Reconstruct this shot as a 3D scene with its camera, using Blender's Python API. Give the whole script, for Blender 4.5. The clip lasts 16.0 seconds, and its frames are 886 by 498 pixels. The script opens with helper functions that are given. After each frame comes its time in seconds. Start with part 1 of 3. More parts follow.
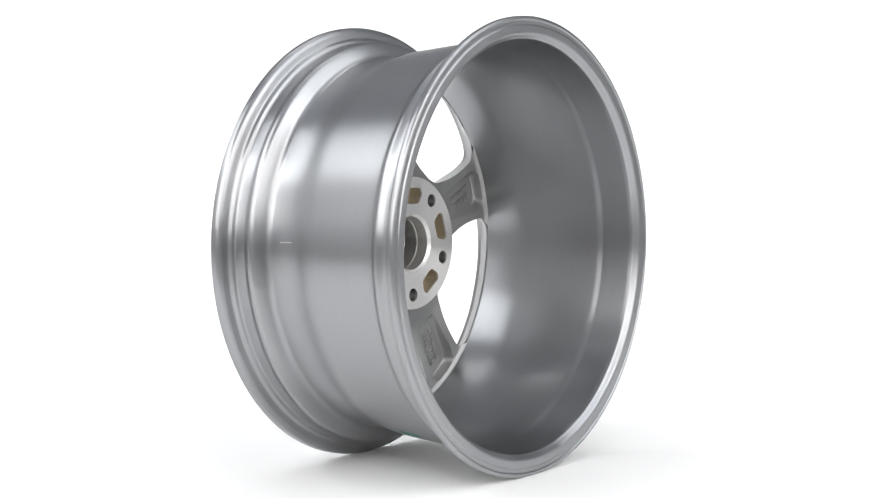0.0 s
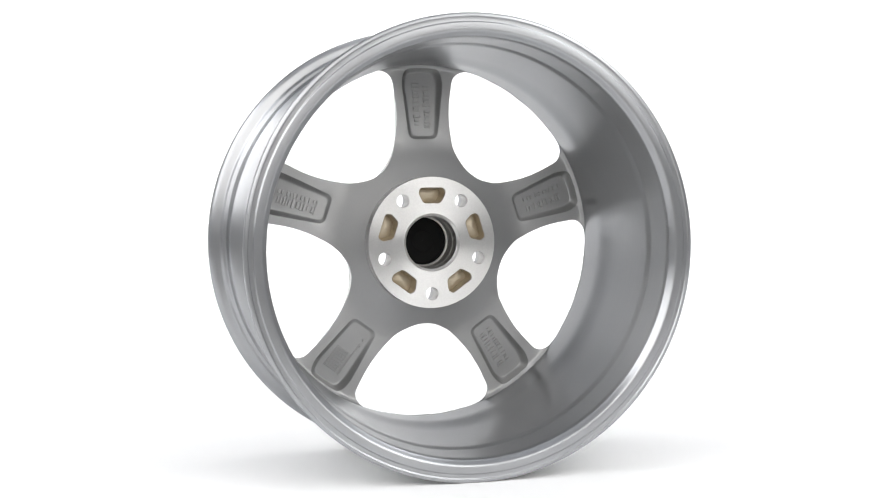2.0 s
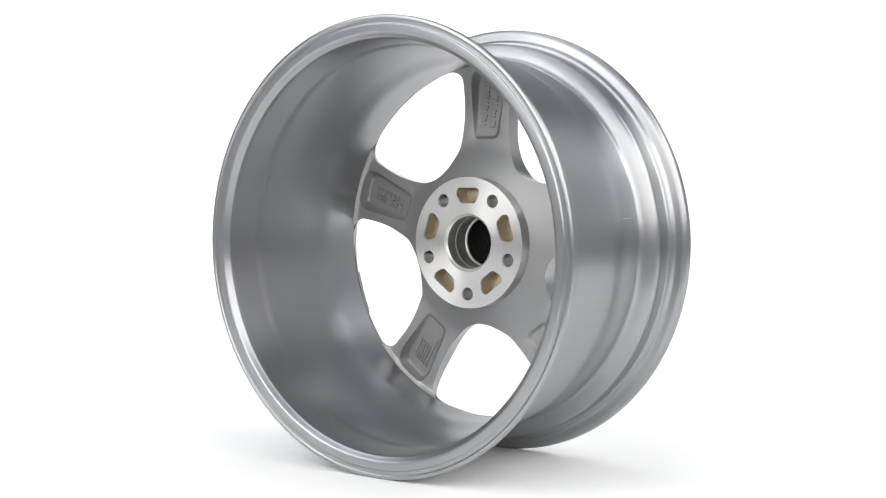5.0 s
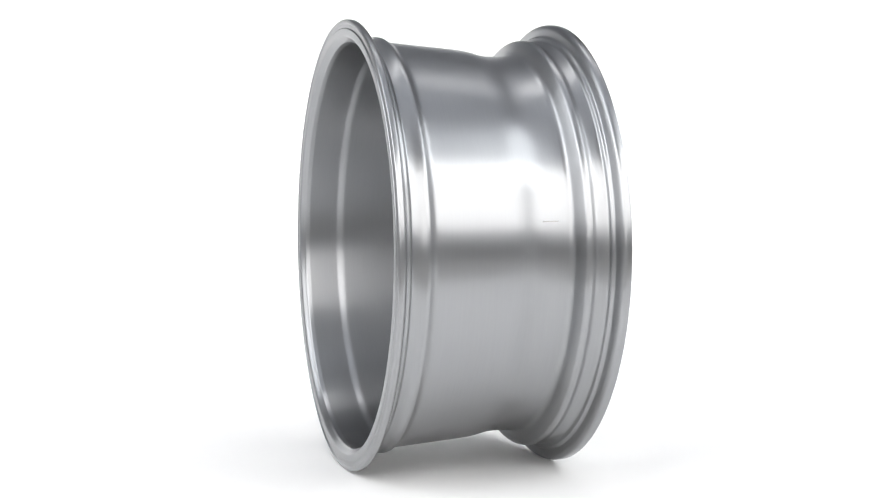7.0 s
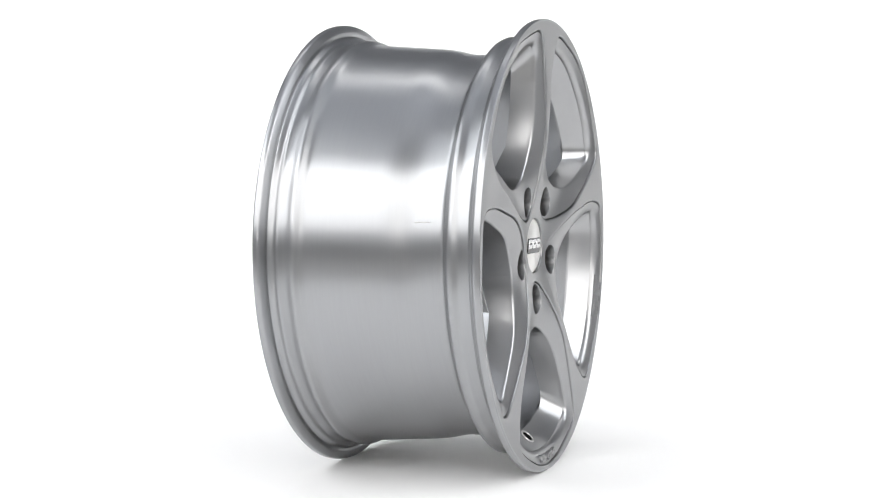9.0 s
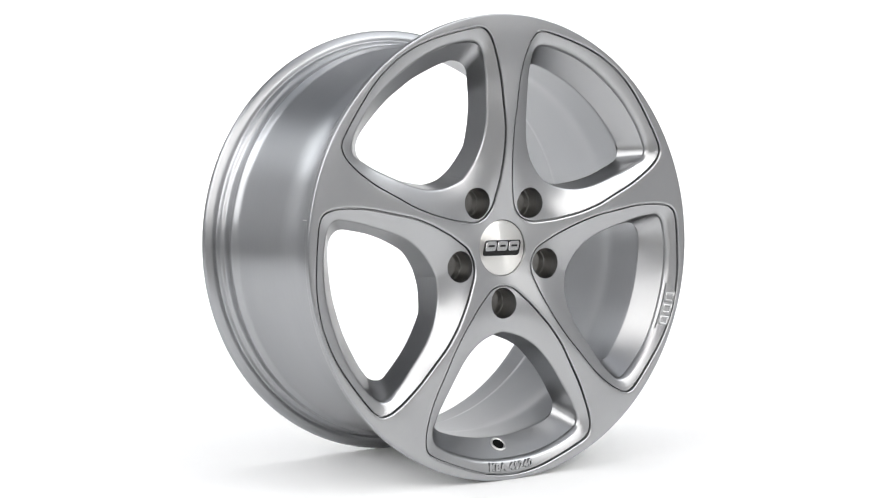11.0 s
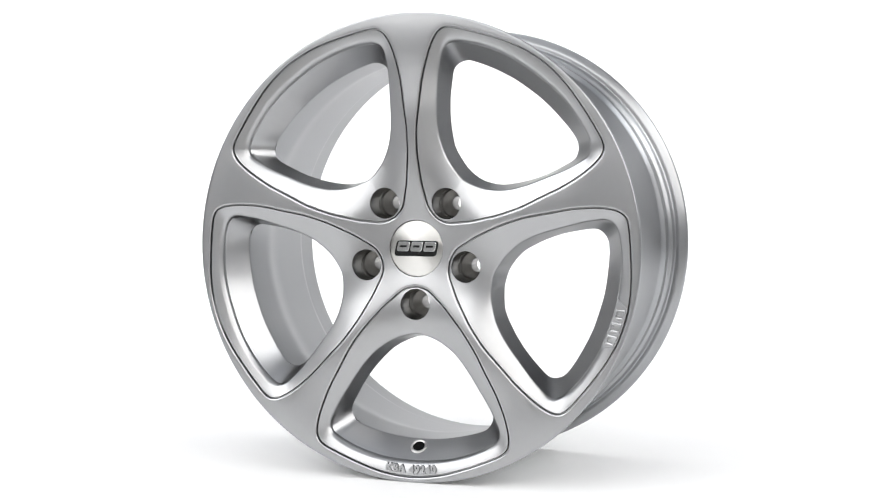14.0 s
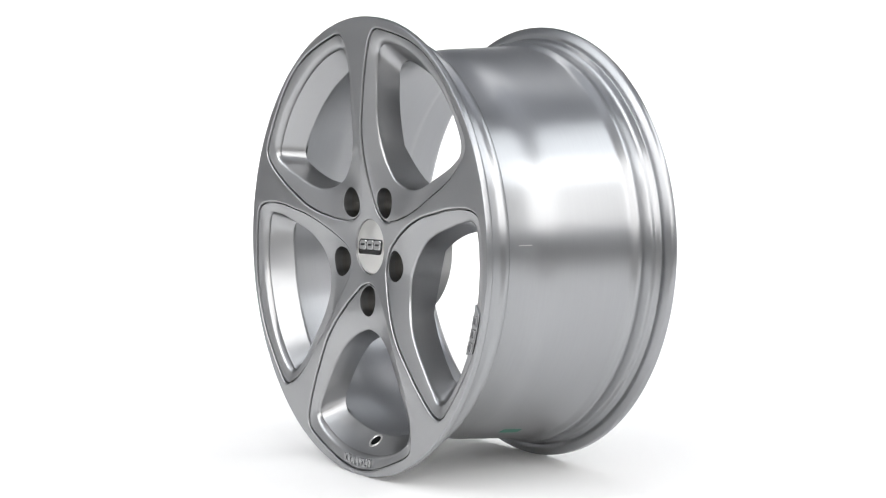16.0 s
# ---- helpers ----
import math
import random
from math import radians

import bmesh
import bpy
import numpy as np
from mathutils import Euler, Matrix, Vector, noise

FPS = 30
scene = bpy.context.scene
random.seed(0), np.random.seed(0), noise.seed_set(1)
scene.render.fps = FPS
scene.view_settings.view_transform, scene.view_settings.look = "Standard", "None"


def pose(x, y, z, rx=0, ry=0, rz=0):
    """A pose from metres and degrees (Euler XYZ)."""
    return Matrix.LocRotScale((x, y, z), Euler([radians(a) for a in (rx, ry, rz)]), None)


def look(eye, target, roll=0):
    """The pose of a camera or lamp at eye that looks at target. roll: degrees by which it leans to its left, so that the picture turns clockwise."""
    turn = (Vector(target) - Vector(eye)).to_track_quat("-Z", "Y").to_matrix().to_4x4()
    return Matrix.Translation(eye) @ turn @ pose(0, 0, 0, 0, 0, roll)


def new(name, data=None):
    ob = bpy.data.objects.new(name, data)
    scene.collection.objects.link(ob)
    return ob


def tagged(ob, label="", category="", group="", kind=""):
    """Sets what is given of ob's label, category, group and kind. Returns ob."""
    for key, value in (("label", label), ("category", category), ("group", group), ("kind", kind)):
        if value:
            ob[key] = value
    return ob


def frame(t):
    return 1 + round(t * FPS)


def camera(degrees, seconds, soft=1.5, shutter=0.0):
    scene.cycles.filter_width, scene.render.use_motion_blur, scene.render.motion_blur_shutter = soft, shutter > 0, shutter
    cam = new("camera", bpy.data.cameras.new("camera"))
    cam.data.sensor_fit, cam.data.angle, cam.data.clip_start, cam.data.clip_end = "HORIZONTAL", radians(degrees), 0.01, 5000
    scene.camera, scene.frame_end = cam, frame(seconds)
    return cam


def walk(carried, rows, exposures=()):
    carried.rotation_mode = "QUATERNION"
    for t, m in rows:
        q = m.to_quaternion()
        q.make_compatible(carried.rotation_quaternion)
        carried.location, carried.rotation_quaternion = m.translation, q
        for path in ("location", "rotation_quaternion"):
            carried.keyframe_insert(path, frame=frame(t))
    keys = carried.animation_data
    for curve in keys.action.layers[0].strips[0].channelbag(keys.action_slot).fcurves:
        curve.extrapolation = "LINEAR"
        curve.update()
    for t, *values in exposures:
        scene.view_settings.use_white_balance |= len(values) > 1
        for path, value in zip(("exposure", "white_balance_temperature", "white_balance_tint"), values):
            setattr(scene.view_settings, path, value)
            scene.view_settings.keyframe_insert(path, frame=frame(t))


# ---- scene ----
cam = camera(32.24, 16.0, soft=1.1)
WHEEL_R = 0.2335
walk(cam, [(0.0, pose(0, -1.62687, 0.3108, 87.10, 0, 0.127)), (16.0, pose(0, -1.62687, 0.3108, 87.10, 0, 0.127))])

# ---- light ----
world = bpy.data.worlds.new("studio_world")
scene.world = world
world.use_nodes = True
world.node_tree.nodes["Background"].inputs["Color"].default_value = (0.95, 0.97, 1.0, 1)
world.node_tree.nodes["Background"].inputs["Strength"].default_value = 0.05
scene.view_settings.exposure = 0.23


def softbox(name, eye, target, wide, high, watts, colour=(1, 1, 1), shape="RECTANGLE"):
    data = bpy.data.lights.new(name, "AREA")
    data.shape, data.size, data.size_y, data.energy, data.color = shape, wide, high, watts, colour
    ob = new(name, data)
    ob.matrix_world = look(eye, target)
    return ob


softbox("rear_softbox", (0.0, -2.52, 1.28), (0, 0, 0.25), 1.45, 1.75, 19, (1.0, 0.98, 0.955))
softbox("key_softbox", (1.77, -1.82, 1.47), (0, 0, 0.25), 2.2, 1.75, 30, (1.0, 0.99, 0.975))
softbox("fill_softbox", (-1.77, -1.82, 1.47), (0, 0, 0.25), 2.2, 1.75, 32, (0.99, 0.99, 0.99))
softbox("side_softbox_east", (2.05, -0.45, 2.10), (0, 0, 0.25), 2.3, 1.35, 17, (0.945, 0.975, 1.0), "ELLIPSE")
softbox("side_softbox_west", (-2.05, -0.45, 2.10), (0, 0, 0.25), 2.3, 1.35, 17, (0.948, 0.976, 1.0), "ELLIPSE")
# added light with no known source: whitens the far sweep, spread spares the wheel
softbox("backdrop_lamp", (0, 0.75, 2.45), (0, 1.35, 0.0), 2.6, 0.5, 7.5, (1.0, 0.985, 0.97)).data.spread = radians(85)
# unseen upward light, added to brighten the ceiling and soften the contact shadow
softbox("ceiling_bounce_lamp", (0, -0.2, 1.9), (0, -0.2, 3.0), 1.2, 1.2, 5.8, (0.88, 0.94, 1.0))


# ---- materials ----
def material(name):
    m = bpy.data.materials.new(name)
    m.use_nodes = True
    return m, m.node_tree.nodes, m.node_tree.links, m.node_tree.nodes["Principled BSDF"]


def coords(nodes, links, scale):
    tc = nodes.new("ShaderNodeTexCoord")
    mp = nodes.new("ShaderNodeMapping")
    mp.inputs["Scale"].default_value = scale
    links.new(tc.outputs["Object"], mp.inputs["Vector"])
    return mp.outputs["Vector"]


def mapped(nodes, links, value, low, high):
    r = nodes.new("ShaderNodeMapRange")
    r.inputs["To Min"].default_value, r.inputs["To Max"].default_value = low, high
    links.new(value, r.inputs["Value"])
    return r.outputs["Result"]


def noise_of(nodes, links, vector, scale, detail=4.0):
    n = nodes.new("ShaderNodeTexNoise")
    n.inputs["Scale"].default_value, n.inputs["Detail"].default_value = scale, detail
    links.new(vector, n.inputs["Vector"])
    return n.outputs["Fac"]


def metal(name, dark, light, rough, stretch=(1, 1, 1), grain=900.0, bump=0.0, cloud=14.0, metallic=1.0, aniso=0.0, coat=0.0, edge=1.0):
    m, nodes, links, bsdf = material(name)
    v = coords(nodes, links, stretch)
    big, fine = noise_of(nodes, links, v, cloud, 3.0), noise_of(nodes, links, v, grain, 2.0)
    mix = nodes.new("ShaderNodeMix")
    mix.data_type = "RGBA"
    mix.inputs["A"].default_value, mix.inputs["B"].default_value = (*dark, 1), (*light, 1)
    both = nodes.new("ShaderNodeMath")
    both.operation = "MULTIPLY_ADD"
    both.inputs[1].default_value = 0.5
    links.new(fine, both.inputs[0])
    links.new(mapped(nodes, links, big, 0.0, 0.5), both.inputs[2])
    links.new(both.outputs[0], mix.inputs["Factor"])
    links.new(mix.outputs["Result"], bsdf.inputs["Base Color"])
    links.new(mapped(nodes, links, big, rough * 0.9, rough * 1.1), bsdf.inputs["Roughness"])
    bsdf.inputs["Metallic"].default_value = metallic
    bsdf.inputs["Specular Tint"].default_value = (edge, edge, edge, 1)
    bsdf.inputs["Coat Weight"].default_value = coat
    bsdf.inputs["Coat Roughness"].default_value = 0.12
    if aniso:
        bsdf.inputs["Anisotropic"].default_value = aniso
        bsdf.inputs["Anisotropic Rotation"].default_value = 0.25
        t = nodes.new("ShaderNodeTangent")
        t.direction_type, t.axis = "RADIAL", "Y"
        links.new(t.outputs["Tangent"], bsdf.inputs["Tangent"])
    if bump:
        b = nodes.new("ShaderNodeBump")
        b.inputs["Strength"].default_value, b.inputs["Distance"].default_value = bump, 0.0004
        links.new(fine, b.inputs["Height"])
        links.new(b.outputs["Normal"], bsdf.inputs["Normal"])
    return m


SILVER = metal("silver_paint", (0.378, 0.380, 0.386), (0.402, 0.404, 0.410), 0.297, grain=160.0, coat=0.5, edge=0.5)
BARREL = metal("silver_paint_on_turned_rim", (0.352, 0.357, 0.367), (0.392, 0.397, 0.407), 0.315, stretch=(1, 25, 1), grain=40.0, bump=0.004, aniso=0.74, edge=0.9)
CAST = metal("satin_cast_back", (0.33, 0.33, 0.33), (0.40, 0.40, 0.395), 0.48, grain=900.0, bump=0.06, metallic=0.8)
MACHINED = metal("machined_aluminium", (0.56, 0.555, 0.545), (0.80, 0.79, 0.775), 0.36, grain=700.0, bump=0.10, aniso=0.9)
BORE = metal("bare_bolt_bore", (0.31, 0.305, 0.296), (0.43, 0.423, 0.412), 0.31, grain=500.0, bump=0.1)
RAW = metal("raw_beige_casting", (0.40, 0.345, 0.26), (0.54, 0.475, 0.37), 0.5, grain=900.0, bump=0.2, metallic=0.7)
CAPMETAL = metal("spun_cap", (0.68, 0.67, 0.645), (0.78, 0.77, 0.745), 0.29, grain=900.0, bump=0.02, aniso=1.0)
CHROME = metal("emblem_chrome", (0.58, 0.58, 0.58), (0.66, 0.66, 0.66), 0.2)


def plain(name, colour, rough, vary=0.08, scale=40.0, bump=0.0):
    m, nodes, links, bsdf = material(name)
    v = coords(nodes, links, (1, 1, 1))
    fac = noise_of(nodes, links, v, scale, 5.0)
    mix = nodes.new("ShaderNodeMix")
    mix.data_type = "RGBA"
    mix.inputs["A"].default_value = (*[c * (1 - vary) for c in colour], 1)
    mix.inputs["B"].default_value = (*[min(1, c * (1 + vary)) for c in colour], 1)
    links.new(fac, mix.inputs["Factor"])
    links.new(mix.outputs["Result"], bsdf.inputs["Base Color"])
    bsdf.inputs["Roughness"].default_value = rough
    if bump:
        b = nodes.new("ShaderNodeBump")
        b.inputs["Strength"].default_value, b.inputs["Distance"].default_value = bump, 0.001
        links.new(fac, b.inputs["Height"])
        links.new(b.outputs["Normal"], bsdf.inputs["Normal"])
    return m


BLACK = plain("black_gloss_plastic", (0.006, 0.006, 0.006), 0.18)
# cap's black plastic back, and the shade painted into the valve hole
PLUG_AND_SHADE = plain("dull_black_plastic", (0.004, 0.004, 0.004), 0.75)
PLUG_AND_SHADE.node_tree.nodes["Principled BSDF"].inputs["Specular IOR Level"].default_value = 0.08
TURNED = metal("turned_bore", (0.70, 0.69, 0.67), (0.84, 0.83, 0.80), 0.34, stretch=(1, 40, 1), grain=60.0, bump=0.05, metallic=0.9)
GREEN = plain("green_sticker", (0.03, 0.20, 0.14), 0.35)
PAPER = plain("seamless_white_paper", (0.935, 0.932, 0.927), 0.7, 0.01, 3.0)
WALL = plain("studio_wall_paint", (0.76, 0.76, 0.765), 0.8, 0.04, 5.0)
REAR_WALL = plain("grey_studio_wall_paint", (0.36, 0.37, 0.39), 0.8, 0.04, 5.0)
CEILING = plain("studio_ceiling_paint", (0.58, 0.595, 0.63), 0.8, 0.03, 5.0)
GROUND = plain("studio_floor_vinyl", (0.33, 0.325, 0.315), 0.6, 0.1, 12.0)


# ---- mesh helpers ----
def mesh_object(name, verts, faces, mat, parent=None, label="", angle=35.0, smooth=True):
    data = bpy.data.meshes.new(name)
    data.from_pydata(verts, [], faces)
    data.materials.append(mat)
    data.validate()
    if smooth:
        data.shade_smooth()
        data.set_sharp_from_angle(angle=radians(angle))
    ob = new(name, data)
    if parent:
        ob.parent = parent
    if label:
        tagged(ob, label)
    return ob


def weld(verts, faces, dist=2e-5):
    bm = bmesh.new()
    vs = [bm.verts.new(v) for v in verts]
    for f in faces:
        if len(set(f)) == len(f):
            try:
                bm.faces.new([vs[i] for i in f])
            except ValueError:
                pass
    bmesh.ops.remove_doubles(bm, verts=bm.verts, dist=dist)
    bm.verts.index_update()
    out = [v.co[:] for v in bm.verts], [[v.index for v in f.verts] for f in bm.faces]
    bm.free()
    return out


def lathe(profile, steps=256, closed=False):
    """Turns (radius, y) pairs round the wheel's axis, which is y."""
    verts, faces, n = [], [], len(profile)
    for i in range(steps):
        a = 2 * math.pi * i / steps
        verts += [(r * math.sin(a), y, r * math.cos(a)) for r, y in profile]
    for i in range(steps):
        j = (i + 1) % steps
        for k in range(n if closed else n - 1):
            l = (k + 1) % n
            faces.append((i * n + k, i * n + l, j * n + l, j * n + k))
    return verts, faces


def rounded(profile, radius, n=4, closed=False):
    """Rounds the corners of a polyline of 2D points; radius may be a list."""
    out, count = [], len(profile)
    for i, p in enumerate(profile):
        if not closed and i in (0, count - 1):
            out.append(p)
            continue
        rad = radius[i] if isinstance(radius, (list, tuple)) else radius
        p = Vector(p)
        a, b = Vector(profile[i - 1]) - p, Vector(profile[(i + 1) % count]) - p
        cut = min(rad, a.length * 0.45, b.length * 0.45)
        s, e = p + a.normalized() * cut, p + b.normalized() * cut
        for k in range(n + 1):
            u = k / n
            out.append(tuple((1 - u) ** 2 * s + 2 * u * (1 - u) * p + u * u * e))
    return out


def spline(points, per=24):
    """Catmull-Rom through points whose ends lie on the mirror line x = 0."""
    first, last = points[1], points[-2]
    pts = [(-first[0], first[1]), *points, (-last[0], last[1])]
    pts = [np.array(p, float) for p in pts]
    out = []
    for i in range(1, len(pts) - 2):
        p0, p1, p2, p3 = pts[i - 1:i + 3]
        d0, d1, d2 = [max(1e-6, np.linalg.norm(b - a)) ** 0.5 for a, b in ((p0, p1), (p1, p2), (p2, p3))]
        m1 = (p2 - p1) + d1 * ((p1 - p0) / d0 - (p2 - p0) / (d0 + d1))
        m2 = (p2 - p1) + d1 * ((p3 - p2) / d2 - (p3 - p1) / (d1 + d2))
        for k in range(per):
            u = k / per
            h = (2 * u ** 3 - 3 * u ** 2 + 1, u ** 3 - 2 * u ** 2 + u, -2 * u ** 3 + 3 * u ** 2, u ** 3 - u ** 2)
            out.append(h[0] * p1 + h[1] * m1 + h[2] * p2 + h[3] * m2)
    out.append(pts[-2])
    return np.array(out)


def eased(points, times=1):
    """Evens out a curve's steps; its ends stay."""
    p = np.array(points, float)
    for _ in range(times):
        q = np.vstack([p[1] * [-1, 1], p, p[-2] * [-1, 1]])
        p[1:-1] = 0.5 * q[2:-2] + 0.25 * (q[1:-3] + q[3:-1])
    return p


def spread(curve, n):
    """n points at even steps along a polyline."""
    s = np.r_[0, np.cumsum(np.linalg.norm(np.diff(curve, axis=0), axis=1))]
    u = np.linspace(0, s[-1], n)
    return np.stack([np.interp(u, s, curve[:, 0]), np.interp(u, s, curve[:, 1])], 1)


def halves(curve, n1, n2):
    """Even points from the inner tip to the corner, and on to the outer middle."""
    k = int(np.argmax(curve[:, 0] * 1.0 + 0.35 * curve[:, 1]))
    return np.vstack([spread(curve[:k + 1], n1)[:-1], spread(curve[k:], n2)])


def shifted(curve, d):
    """The open curve moved by d to its inner side; the ends stay on the mirror line."""
    t = np.gradient(curve, axis=0)
    t /= np.linalg.norm(t, axis=1)[:, None]
    out = curve + d * np.stack([-t[:, 1], t[:, 0]], 1)
    out[0, 0] = out[-1, 0] = 0
    return out


def far_from(points, curve):
    """Distance of points from a polyline, and the same for its segments."""
    a, b = curve[:-1], curve[1:]
    best = np.full(len(points), 1e9)
    for p, q in zip(a, b):
        d = q - p
        u = np.clip(((points - p) @ d) / (d @ d + 1e-18), 0, 1)
        best = np.minimum(best, np.linalg.norm(points - p - u[:, None] * d, axis=1))
    return best


def inside(points, poly):
    x, y = points[:, 0], points[:, 1]
    res = np.zeros(len(points), bool)
    for (x1, y1), (x2, y2) in zip(poly, np.roll(poly, -1, axis=0)):
        if y1 == y2:
            continue
        res ^= ((y1 > y) != (y2 > y)) & (x < (x2 - x1) * (y - y1) / (y2 - y1) + x1)
    return res


from mathutils.geometry import delaunay_2d_cdt


def triangulate(chains, loose, keep):
    """Constrained triangles of 2D chains and loose points; keep tells which centres stay."""
    pts, edges = [], []
    for chain in chains:
        start = len(pts)
        pts += [Vector(p) for p in chain]
        edges += [(start + i, start + i + 1) for i in range(len(chain) - 1)]
    pts += [Vector(p) for p in loose]
    v, _, f, *_ = delaunay_2d_cdt(pts, edges, [], 0, 1e-6)
    v = np.array([p[:] for p in v])
    f = np.array([t for t in f if len(t) == 3])
    return v, f[keep(v[f].mean(axis=1))]


# ---- the wheel's form, in metres: r from the axis, y along it, the front at -y ----
COS, SIN = math.cos(math.pi / 5), math.sin(math.pi / 5)


def in_spoke(c):
    """From the window's frame (aside, outward) to the spoke's (x, z), the spoke pointing up."""
    c = np.asarray(c)
    return np.stack([c[:, 1] * SIN - c[:, 0] * COS, c[:, 1] * COS + c[:, 0] * SIN], 1)


def smooth_steps(r, at, y):
    """Interpolates through steps, softened by a running mean."""
    return sum(np.interp(r + d, at, y) for d in np.linspace(-0.013, 0.013, 9)) / 9


def face_y(r):
    """The star's face: rises from the cap to the middle of the spoke, then runs flat to the lip."""
    return smooth_steps(r, [0.0, 0.027, 0.052, 0.080, 0.108, 0.136, 0.164, 0.192, 0.212, 0.23], [-0.0921, -0.0961, -0.1005, -0.1057, -0.1097, -0.1112, -0.1111, -0.1115, -0.1132, -0.1134])


def edge_y(r):
    """The front edge of the windows."""
    return smooth_steps(r, [0.03, 0.087, 0.111, 0.138, 0.166, 0.194, 0.2126, 0.23], [-0.0965, -0.0965, -0.1005, -0.1033, -0.1040, -0.1047, -0.1078, -0.1088])


def back_y(r):
    return np.interp(r, [0.068, 0.072, 0.09, 0.1088, 0.19, 0.198], [-0.054, -0.0565, -0.0658, -0.0752, -0.0815, -0.0815])


GROOVE = [(0.0, 37.6), (13.5, 40.6), (23.1, 49.0), (32.6, 57.3), (41.6, 67.3), (51.1, 77.8), (59.5, 89.0), (68.0, 101.3), (76.4, 117.0), (83.2, 129.4), (89.4, 140.7), (96.2, 156.5), (101.8, 173.4), (104.0, 188.5), (101.8, 197.0), (96.2, 201.5), (86.6, 206.1), (59.6, 216.8), (31.5, 225.4), (0.0, 228.8)]
FRONT = [(0.0, 85.9), (13.6, 88.6), (23.2, 92.0), (32.8, 97.5), (41.8, 104.1), (51.4, 114.2), (59.9, 125.4), (70.0, 140.7), (80.2, 156.5), (86.5, 169.0), (90.6, 180.1), (88.6, 187.3), (79.6, 194.1), (59.8, 203.1), (31.6, 210.5), (0.0, 212.7)]
REAR = [(0.0, 90.7), (8.8, 91.3), (19.5, 95.3), (30.2, 101.2), (40.4, 110.4), (51.1, 122.0), (62.0, 136.8), (72.2, 155.5), (77.3, 167.1), (75.5, 174.8), (70.4, 181.2), (62.2, 185.0), (51.4, 188.2), (19.7, 194.0), (0.0, 194.6)]
N1, N2 = 70, 50
g0 = eased(halves(eased(spread(spline(np.array(GROOVE) / 1000), 200), 12), 110, 80), 4)
g1 = shifted(g0, 0.0018)
fr = eased(halves(eased(spread(spline(np.array(FRONT) / 1000), 200), 10), N1, N2), 2)
re_ = eased(halves(eased(spread(spline(np.array(REAR) / 1000), 200), 12), N1, N2), 2)
BOLT_R, PCD_R = 0.0157, 0.056


def hollow(z):
    """Depth of the cast hollow behind a spoke, growing outward."""
    return np.interp(z, [0.113, 0.122, 0.176, 0.192], [0.0022, 0.0034, 0.0098, 0.0112])


a = np.linspace(0, math.pi, 25)
bolt = np.stack([BOLT_R * np.sin(a), PCD_R - BOLT_R * np.cos(a)], 1)
bolt[0, 0] = bolt[-1, 0] = 0


def pocket_y(p, g, f):
    """Height of the hollow between the groove and the window's edge."""
    r = np.linalg.norm(p, axis=1)
    way = np.array([SIN, COS])
    other = 2 * (p @ way)[:, None] * way - p
    one, two = far_from(p, g), far_from(other, g)
    dg = np.maximum(0, -0.005 * np.log(np.exp(-one / 0.005) + np.exp(-two / 0.005)))
    hub = np.clip((0.125 - r) / 0.04, 0, 1)
    dg, df = one * (1 - hub) + np.minimum(one, dg) * hub, far_from(p, f)
    s = (dg / (dg + df + 1e-9)) ** 1.1
    return (face_y(r) + 0.0019) * (1 - s) + edge_y(r) * s


def strips(rows):
    """Faces between rows of equal length, numbered one after the other."""
    n = len(rows[0])
    return [(k * n + i, k * n + i + 1, (k + 1) * n + i + 1, (k + 1) * n + i) for k in range(len(rows) - 1) for i in range(n - 1)]


